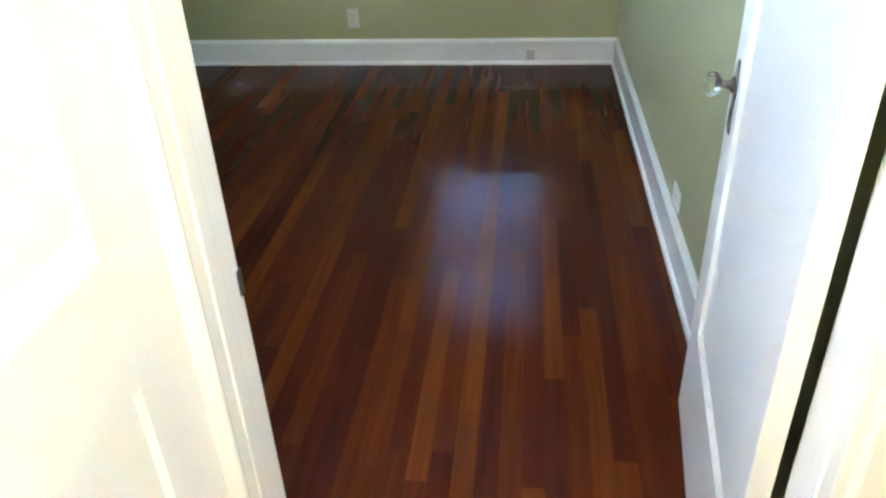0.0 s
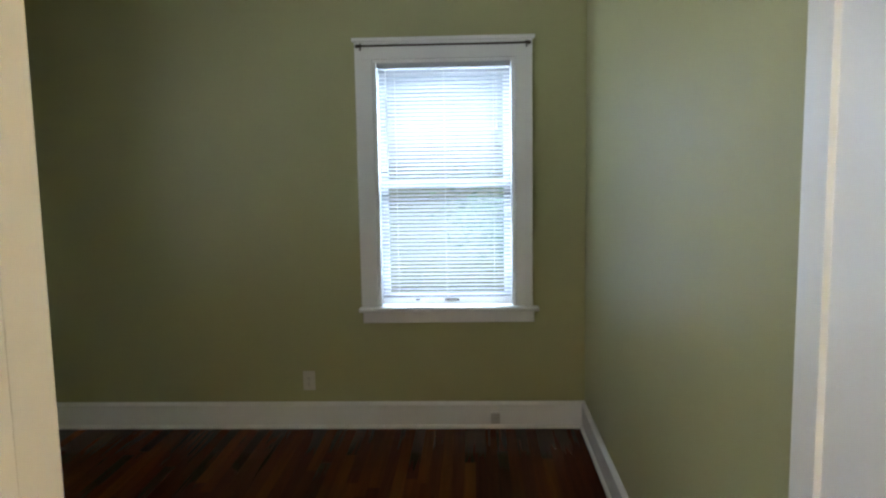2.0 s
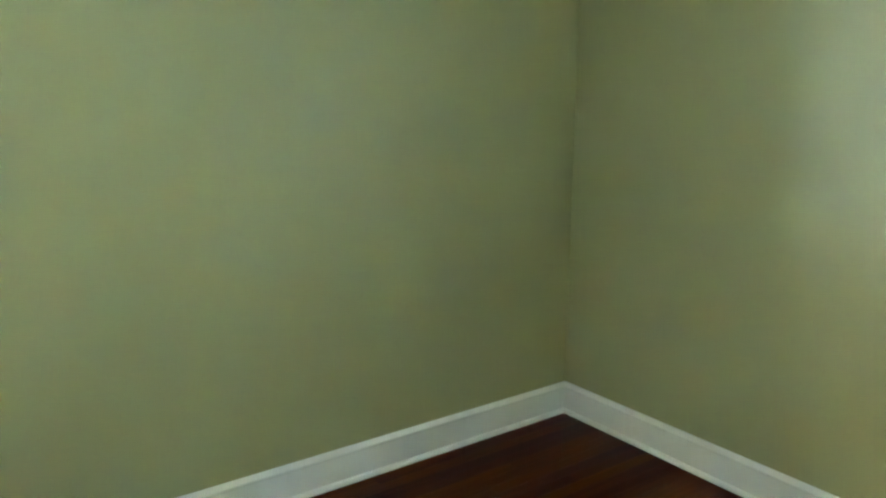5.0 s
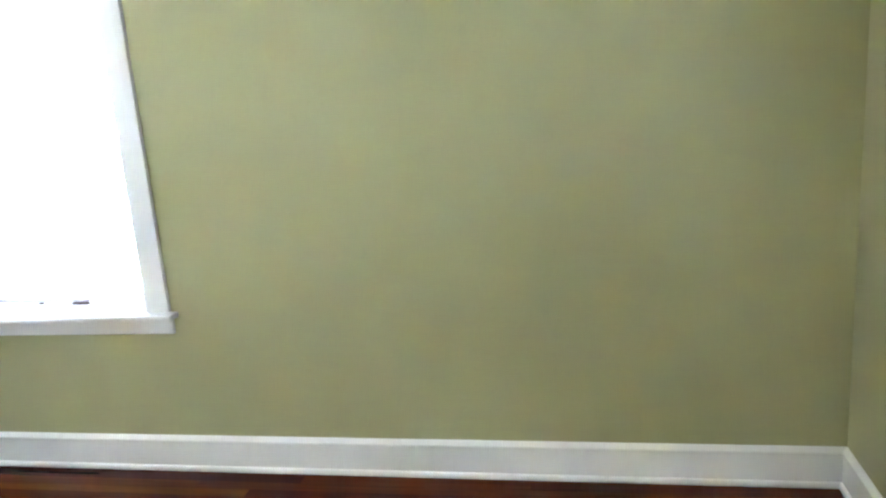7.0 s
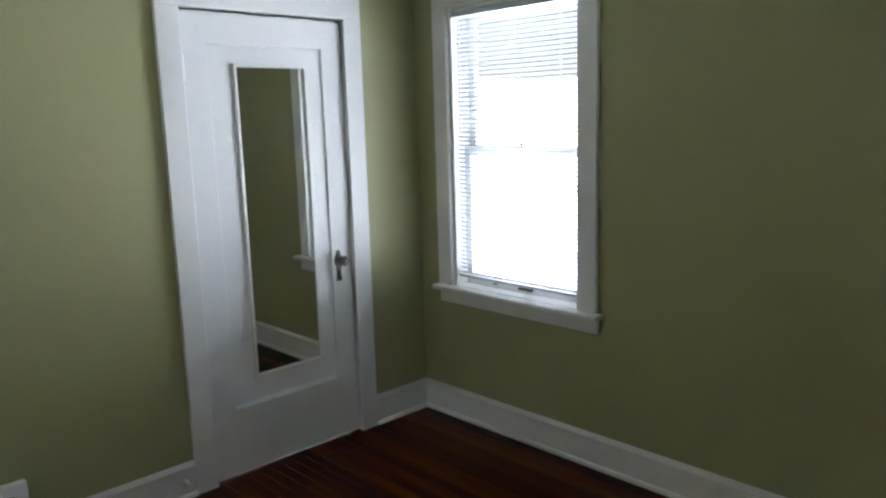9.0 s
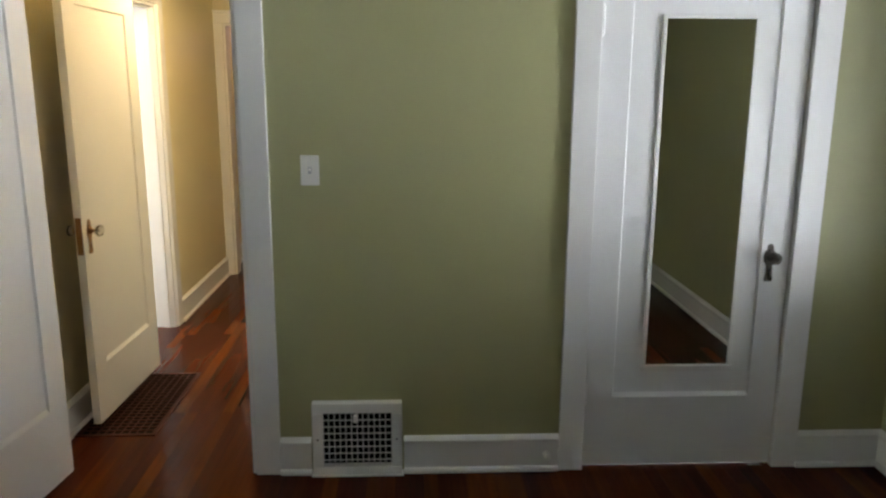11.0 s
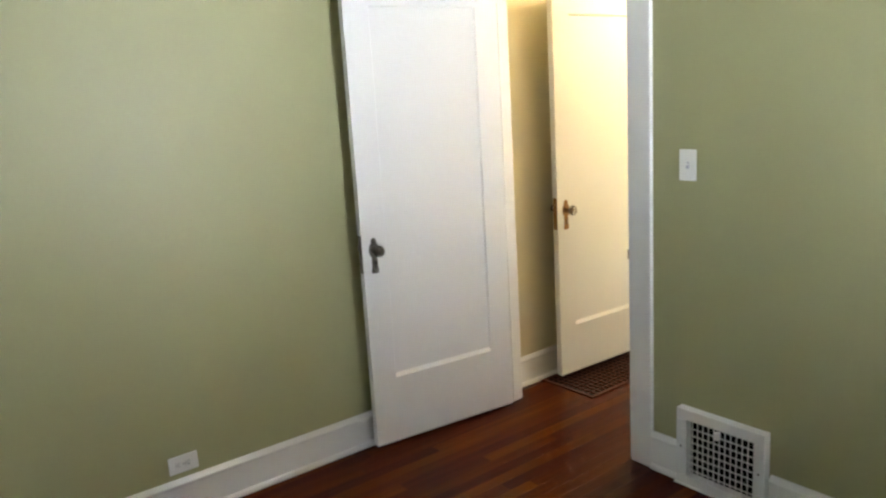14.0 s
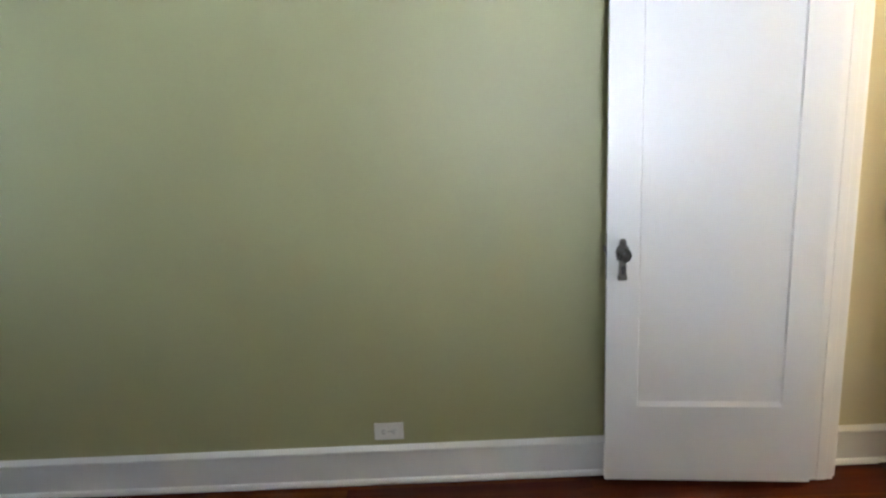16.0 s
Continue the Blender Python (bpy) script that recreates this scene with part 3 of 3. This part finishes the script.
    while zz > z0 + 0.092:
        o = new("slat", first.data)
        o.parent = blind
        o.location = (random.uniform(-0.0015, 0.0015), 0.022, zz)
        o.rotation_euler = (random.uniform(-0.06, 0.06), random.uniform(-0.0012, 0.0012), 0)
        zz -= 0.0215
    for x in (0.12, width / 2, width - 0.12):
        for y in (0.009, 0.036):
            bx("ladder_cord", (x, y - 0.0005, z0 + 0.08), (x + 0.0012, y + 0.0005, z1 - 0.045), CORD, blind, 0)
    bm = bmesh.new()
    add_turned(bm, [(0.003, z1 - 0.62), (0.0035, z1 - 0.60), (0.003, z1 - 0.06)], "z", (0.07, 0.002, 0), 8)
    part("tilt_wand", bm, CORD, blind, "thin clear tilt wand")
    bm = bmesh.new()
    add_box(bm, (width - 0.105, 0.001, z1 - 0.36), (width - 0.103, 0.003, z1 - 0.05))
    add_turned(bm, [(0.002, z1 - 0.36), (0.006, z1 - 0.385), (0.005, z1 - 0.39)], "z", (width - 0.104, 0.002, 0), 8)
    part("lift_cord", bm, CORD, blind, "white lift cord with a tassel")

    rod = thing("curtain_rod", "thin dark bronze curtain rod held on brackets across the window head", "curtain rod", m)
    bm = bmesh.new()
    add_turned(bm, [(0.003, -0.088), (0.010, -0.082), (0.010, -0.070), (0.0055, -0.068), (0.0055, width + 0.068), (0.010, width + 0.070), (0.010, width + 0.082), (0.003, width + 0.088)], "x", (0, -0.048, z1 + 0.068), 12)
    part("rod", bm, BRONZE, rod, smooth=True)
    for x in (-0.066, width + 0.058):
        bm = bmesh.new()
        add_box(bm, (x, -0.026, z1 + 0.048), (x + 0.010, -0.022, z1 + 0.086), 0.001)
        add_box(bm, (x, -0.056, z1 + 0.056), (x + 0.010, -0.026, z1 + 0.062), 0.001)
        part("bracket", bm, BRONZE, rod)
    return root


window("window_1", Matrix.Translation((NW0, L, 0)), NW1 - NW0, "white painted double-hung window with wide flat casing", -32)
window("window_2", Matrix.Translation((-W, WW0, 0)) @ Matrix.Rotation(radians(90), 4, "Z"), WW1 - WW0, "white painted double-hung window beside the closet corner", -24)


# ---- fittings ----
def outlet(name, m, label, sideways=False, plastic=None):
    """A duplex outlet on a wall face y=0, the room towards -y."""
    plastic = plastic or PLATE
    r = thing(name, label, "electrical outlet", m @ (Matrix.Rotation(radians(90), 4, "Y") if sideways else Matrix.Identity(4)), group="bedroom outlets")
    bx("cover_plate", (-0.035, -0.006, -0.057), (0.035, 0, 0.057), plastic, r, 0.003)
    for z in (-0.0195, 0.0195):
        bm = bmesh.new()
        add_box(bm, (-0.0165, -0.0085, z - 0.0135), (0.0165, -0.006, z + 0.0135), 0.002)
        rec = part("receptacle", bm, plastic, r)
        bm = bmesh.new()
        add_box(bm, (-0.0075, -0.0090, z - 0.004), (-0.0055, -0.0086, z + 0.005))
        add_box(bm, (0.0055, -0.0090, z - 0.004), (0.0075, -0.0086, z + 0.004))
        add_box(bm, (-0.0022, -0.0090, z - 0.0105), (0.0022, -0.0086, z - 0.0065))
        part("slots", bm, SLOT, rec)
    bm = bmesh.new()
    add_turned(bm, [(0.003, -0.006), (0.003, -0.0075)], "y", (0, 0, 0), 10)
    part("screw", bm, NICKEL, r)
    return r


outlet("outlet", Matrix.Translation((-1.600, L, 0.285)), "aged ivory duplex outlet low on the green wall below the window", plastic=IVORY)
EAST = Matrix.Rotation(radians(-90), 4, "Z")
outlet("outlet", Matrix.Translation((0, 1.580, 0.216)) @ EAST, "white duplex outlet set sideways just above the baseboard", sideways=True)

SOUTH = Matrix.Rotation(radians(180), 4, "Z")
sw = thing("light_switch", "white single toggle light switch beside the doorway", "light switch", Matrix.Translation((-1.178, 0, 1.252)) @ SOUTH)
bx("cover_plate", (-0.035, -0.006, -0.057), (0.035, 0, 0.057), PLATE, sw, 0.003)
# raised grey piece; the slot's shade is in its colour
bx("toggle_frame", (-0.0062, -0.0066, -0.0125), (0.0062, -0.006, 0.0125), BLIND, sw, 0, "grey plate painted as the shaded toggle slot")
bx("toggle", (-0.004, -0.019, 0.0), (0.004, -0.0075, 0.008), PLATE, sw, 0.001)
for z in (-0.03, 0.03):
    bm = bmesh.new()
    add_turned(bm, [(0.0032, -0.006), (0.0032, -0.0078)], "y", (0, 0, z), 10)
    part("screw", bm, PLATE, sw)


def wall_grille():
    r = thing("return_air_grille", "white painted metal wall register with a square lattice in the baseboard", "air vent")
    x0, x1, z0, z1, f = -1.522, -1.158, 0.006, 0.318, 0.044
    y = 0.040
    bx("frame_rail", (x0, 0.0, z0), (x1, y, z0 + 0.036), WHITE, r, 0.005)
    bx("frame_rail", (x0, 0.0, z1 - f), (x1, y, z1), WHITE, r, 0.005)
    bx("frame_stile", (x0, 0.0, z0 + 0.036), (x0 + f, y, z1 - f), WHITE, r, 0.004)
    bx("frame_stile", (x1 - f, 0.0, z0 + 0.036), (x1, y, z1 - f), WHITE, r, 0.004)
    bx("foot_lip", (x0 - 0.006, 0.0, 0.001), (x1 + 0.006, y + 0.008, z0), WHITE, r, 0.002)
    a0, a1, c0, c1 = x0 + f, x1 - f, z0 + 0.036, z1 - f
    # flat black backing: duct shade put in as colour, no opening behind
    bx("damper", (a0, 0.002, c0), (a1, 0.006, c1), GRILLE_DARK, r, 0, "black sheet painted as the duct's shade behind the lattice")
    nx, nz = 12, 8
    bar = bmesh.new()
    add_box(bar, (-0.0017, 0.031, c0), (0.0017, 0.0335, c1))
    first = part("upright_bar", bar, WHITE, r)
    first.location.x = a0 + (a1 - a0) / nx
    for i in range(2, nx):
        o = new("upright_bar", first.data)
        o.parent = r
        o.location.x = a0 + (a1 - a0) * i / nx
    bar = bmesh.new()
    add_box(bar, (a0, 0.0335, -0.0019), (a1, 0.0362, 0.0019))
    first = part("cross_bar", bar, WHITE, r)
    first.location.z = c0 + (c1 - c0) / nz
    for i in range(2, nz):
        o = new("cross_bar", first.data)
        o.parent = r
        o.location.z = c0 + (c1 - c0) * i / nz
    bx("damper_lever", (-1.345, 0.030, c1 - 0.035), (-1.325, 0.052, c1 - 0.006), WHITE, r, 0.003, "small white damper lever")
    for x in (x0 + 0.022, x1 - 0.022):
        bm = bmesh.new()
        add_turned(bm, [(0.005, y), (0.004, y + 0.002)], "y", (x, 0, (z0 + z1) / 2), 10)
        part("screw", bm, NICKEL, r)


wall_grille()

bx("strike_plate", (DOOR_X0 + 0.0165, -0.006, 0.865), (DOOR_X0 + 0.0185, 0.009, 0.905), NICKEL, None, 0.0005, "aged nickel strike plate on the bedroom door jamb", "structure")

stop = thing("door_bumper", "small white round bumper screwed to the baseboard by the closet casing", "door stop", Matrix.Translation((-2.12, 0.018, 0.075)))
bm = bmesh.new()
add_turned(bm, [(0.015, 0.0), (0.015, 0.004), (0.008, 0.007), (0.008, 0.022), (0.012, 0.026), (0.012, 0.034), (0.004, 0.037)], "y", n=14)
part("bumper", bm, PLATE, stop, smooth=True)


jack = thing("phone_jack", "small off-white phone jack box on the baseboard under the window", "phone jack", Matrix.Translation((-0.515, L - 0.018, 0.066)))
bx("housing", (-0.026, -0.024, -0.032), (0.026, 0, 0.032), JACK_PLASTIC, jack, 0.004)
bx("port", (-0.007, -0.014, -0.0345), (0.007, -0.004, -0.0320), SLOT, jack, 0, "dark jack socket")
bm = bmesh.new()
add_turned(bm, [(0.003, -0.024), (0.003, -0.0255)], "y", (0, 0, 0), 10)
part("screw", bm, NICKEL, jack)


def floor_grille():
    r = thing("floor_register", "large brown metal floor grille let into the hall floor", "floor vent")
    x0, x1, y0, y1 = -0.39, -0.03, -1.12, -0.35
    z = 0.006
    for n, a, b in (("rim", (x0, y0, 0), (x1, y0 + 0.02, z)), ("rim", (x0, y1 - 0.02, 0), (x1, y1, z)), ("rim", (x0, y0 + 0.02, 0), (x0 + 0.02, y1 - 0.02, z)), ("rim", (x1 - 0.02, y0 + 0.02, 0), (x1, y1 - 0.02, z))):
        bx(n, a, b, BROWN_METAL, r, 0.001)
    # thin black sheet on the strips paints the dark of the duct
    bx("well", (x0 + 0.02, y0 + 0.02, 0.0004), (x1 - 0.02, y1 - 0.02, 0.0014), GRILLE_DARK, r, 0, "black sheet painted as the duct's shade below the grille")
    nx, ny = 9, 20
    bar = bmesh.new()
    add_box(bar, (-0.003, y0 + 0.02, 0.0015), (0.003, y1 - 0.02, 0.0044))
    for i in range(1, nx):
        if i == 1:
            first = part("long_bar", bar, BROWN_METAL, r)
        o = first if i == 1 else new("long_bar", first.data)
        o.parent = r
        o.location.x = x0 + 0.02 + (x1 - x0 - 0.04) * i / nx
    bar = bmesh.new()
    add_box(bar, (x0 + 0.02, -0.0045, 0.0016), (x1 - 0.02, 0.0045, 0.0050))
    for i in range(1, ny):
        if i == 1:
            first = part("short_bar", bar, BROWN_METAL, r)
        o = first if i == 1 else new("short_bar", first.data)
        o.parent = r
        o.location.y = y0 + 0.02 + (y1 - y0 - 0.04) * i / ny


floor_grille()


def ceiling_lamp(x, y, z, watts, colour):
    r = thing("ceiling_lamp", "unseen frosted glass dome ceiling lamp, lit warm", "ceiling lamp", Matrix.Translation((x, y, z)))
    bm = bmesh.new()
    add_turned(bm, [(0.10, 0.0), (0.10, -0.018), (0.085, -0.028)], "z", n=28)
    part("base", bm, BRASS, r, "dull brass lamp base", smooth=True)
    m = bpy.data.materials.new("lit_frosted_glass")
    m.use_nodes = True
    b = m.node_tree.nodes["Principled BSDF"]
    b.inputs["Base Color"].default_value = (0.8, 0.75, 0.6, 1)
    b.inputs["Emission Color"].default_value = (*colour, 1)
    b.inputs["Emission Strength"].default_value = 3.0
    bm = bmesh.new()
    add_turned(bm, [(0.13, -0.028), (0.135, -0.045), (0.12, -0.075), (0.08, -0.10), (0.03, -0.112), (0.004, -0.114)], "z", n=28)
    part("shade", bm, m, r, "frosted glass shade", smooth=True)
    lamp = bpy.data.lights.new("hall_bulb", "POINT")
    lamp.energy, lamp.color, lamp.shadow_soft_size = watts, colour, 0.08
    ob = new("hall_bulb", lamp)
    ob.location = (x, y, z - 0.2)


ceiling_lamp(-0.45, -1.25, HALL_H, HALL_WATTS, (1.0, 0.77, 0.48))
# added lamp, out of view, in place of pinkish bounced daylight in the corridor
ceiling_lamp(-0.5, -5.4, HALL_H, 9, (1.0, 0.62, 0.56))

# bright room: tall white cabinet with a toe kick
cab = thing("kitchen_cabinet", "tall white painted cabinet with a dark toe kick and small knobs", "cabinet")
bx("body", (0.16, -2.66, 0.10), (1.35, -2.07, 2.30), KITCHEN_PAINT, cab, 0.003)
bx("toe_kick", (0.20, -2.66, 0.0), (1.31, -2.14, 0.10), SLOT, cab, 0.0, "dark recessed toe kick")
for x0, x1 in ((0.18, 0.75), (0.765, 1.33)):
    for z0, z1 in ((0.12, 0.86), (0.90, 2.28)):
        d = bx("cabinet_door", (x0, -2.07, z0), (x1, -2.05, z1), KITCHEN_PAINT, cab, 0.003)
        bm = bmesh.new()
        add_turned(bm, [(0.006, -2.05), (0.006, -2.04), (0.014, -2.032), (0.010, -2.024)], "y", (x0 + 0.04, 0, z1 - 0.08 if z1 < 1 else z0 + 0.08), 14)
        part("cabinet_knob", bm, NICKEL, d)
for z in (0.55, 1.08):
    bx("strike_plate", (0.03, E_OPEN[0] + 0.0185, z), (0.055, E_OPEN[0] + 0.0205, z + 0.06), NICKEL, None, 0.0005, "small metal strike plate on the white jamb", "structure")

# kitchen window sash
kw = thing("window_3", "plain white window in the bright room", "window", kind="structure")
for a, b in (((2.50, -2.1, 0.9), (2.56, -2.05, 2.1)), ((2.50, -1.15, 0.9), (2.56, -1.1, 2.1)), ((2.50, -2.05, 0.9), (2.56, -1.15, 0.95)), ((2.50, -2.05, 2.05), (2.56, -1.15, 2.1))):
    bx("window_frame", a, b, WHITE, kw, 0.002)
g = bx("pane", (2.53, -2.05, 0.95), (2.534, -1.15, 2.05), GLASS, kw, 0)
g.visible_shadow = False


# ---- outside ----
def tree(x, y, height, spread, seed, label):
    rnd = random.Random(seed)
    r = thing("tree", label, "tree", Matrix.Translation((x, y, -0.6)))
    bm = bmesh.new()
    add_turned(bm, [(0.17, 0), (0.13, 0.4), (0.11, height * 0.4), (0.05, height * 0.8)], "z", n=12)
    tips = []
    for i in range(9):
        a, z = rnd.uniform(0, 6.28), height * rnd.uniform(0.25, 0.75)
        p0 = Vector((0, 0, z))
        p1 = Vector((math.cos(a) * spread * 0.7, math.sin(a) * spread * 0.7, z + height * 0.2))
        d = (p1 - p0)
        side = d.cross(Vector((0, 0, 1))).normalized() * 0.03
        up = side.cross(d).normalized() * 0.03
        v0 = [bm.verts.new(p0 + s) for s in (side, up, -side, -up)]
        v1 = [bm.verts.new(p1 + s * 0.3) for s in (side, up, -side, -up)]
        for q in range(4):
            bm.faces.new((v0[q], v0[(q + 1) % 4], v1[(q + 1) % 4], v1[q]))
        tips += [p0.lerp(p1, f) for f in (0.5, 0.75, 1.0)]
    part("trunk", bm, BARK, r, "brown bark trunk and limbs")
    vs, fs = [], []
    for i in range(5200):
        c = tips[rnd.randrange(len(tips))] + Vector((rnd.gauss(0, 1), rnd.gauss(0, 1), rnd.gauss(0, 0.9))) * spread * 0.22
        u = Vector((rnd.gauss(0, 1), rnd.gauss(0, 1), rnd.gauss(0, 1))).normalized()
        w = u.cross(Vector((rnd.gauss(0, 1), rnd.gauss(0, 1), rnd.gauss(0, 1)))).normalized()
        s = rnd.uniform(0.03, 0.07)
        k = len(vs)
        vs += [c - u * s, c + w * s * 0.5, c + u * s, c - w * s * 0.5]
        fs.append((k, k + 1, k + 2, k + 3))
    me = bpy.data.meshes.new("crown")
    me.from_pydata([tuple(v) for v in vs], [], fs)
    me.materials.append(LEAF)
    ob = new("crown", me)
    ob.parent = r
    tagged(ob, "dense green leaves")


tree(0.2, L + 5.2, 2.6, 1.1, 4, "low green leafy tree on the lawn outside the window")
tree(-W - 6.5, 2.6, 4.6, 1.6, 7, "green leafy tree on the lawn beyond the blind")


# ---- floor strips, last ----
def planks():
    pw, gap = 0.0575, 0.00012
    rnd = random.Random(11)
    cache = {}

    def mesh_for(length):
        q = round(length, 3)
        if q not in cache:
            bm = bmesh.new()
            h, w, c = length / 2, pw / 2 - gap, 0.0003
            lo = [bm.verts.new(p) for p in ((-w, -h, -0.016), (w, -h, -0.016), (w, h, -0.016), (-w, h, -0.016))]
            mid = [bm.verts.new(p) for p in ((-w, -h, -c / 3), (w, -h, -c / 3), (w, h, -c / 3), (-w, h, -c / 3))]
            top = [bm.verts.new(p) for p in ((-w + c, -h + c, 0), (w - c, -h + c, 0), (w - c, h - c, 0), (-w + c, h - c, 0))]
            for a, b in ((lo, mid), (mid, top)):
                for i in range(4):
                    bm.faces.new((a[i], a[(i + 1) % 4], b[(i + 1) % 4], b[i]))
            bm.faces.new(top)
            me = bpy.data.meshes.new("floor_strip")
            bm.to_mesh(me)
            bm.free()
            me.materials.append(FLOORWOOD)
            cache[q] = me
        return cache[q]

    spots = []
    for i in range(int(W / pw) + 1):
        x = -pw / 2 - i * pw
        if x - pw / 2 < -W - 0.02:
            break
        y = -0.6 - 0.05 * rnd.randrange(14) if x > HALL_W - 0.03 else -0.05 * rnd.randrange(14)
        while y < L:
            n = rnd.choice((0.75, 0.95, 1.2, 1.45, 1.8))
            if L - (y + n) < 0.3:
                n = L - y
            a, b = max(y, -0.02 if x < HALL_W - 0.03 else -0.6), y + n
            if b - a > 0.02:
                spots.append((x, a, b))
            y += n
    for i in range(int(1.0 / pw) + 1):
        x = -pw / 2 - i * pw
        y = -0.6
        while y > HALL_S - 4.18:
            n = rnd.choice((0.75, 0.95, 1.2, 1.45, 1.8))
            spots.append((x, max(y - n, HALL_S - 4.18), y))
            y -= n
    for i in range(44):
        x = pw / 2 + i * pw
        y = -2.7
        while y < -0.25:
            n = rnd.choice((0.75, 0.95, 1.2))
            spots.append((x, y, min(y + n, -0.25)))
            y += n
    spots.sort(key=lambda s: abs(s[0] + 0.9) + abs((s[1] + s[2]) / 2 - 1.0))
    for x, a, b in spots[:290]:
        n = b - a - 0.0004
        o = new("floor_strip", mesh_for(n))
        o.parent = FLOOR
        o.location = (x, (a + b) / 2, 0)
    vs, fs = [], []
    for x, a, b in spots[290:]:
        w, k, c = pw / 2 - gap, len(vs), 0.0004
        vs += [(x - w, a + gap, -0.016), (x + w, a + gap, -0.016), (x + w, b - gap, -0.016), (x - w, b - gap, -0.016),
               (x - w + c, a + gap + c, 0), (x + w - c, a + gap + c, 0), (x + w - c, b - gap - c, 0), (x - w + c, b - gap - c, 0)]
        fs += [(k + 4, k + 5, k + 6, k + 7)] + [(k + i, k + (i + 1) % 4, k + 4 + (i + 1) % 4, k + 4 + i) for i in range(4)]
    me = bpy.data.meshes.new("floor_strips_far")
    me.from_pydata(vs, [], fs)
    me.materials.append(FLOORWOOD)
    ob = new("floor_strips_far", me)
    ob.parent = FLOOR
    tagged(ob, kind="stuff")


planks()
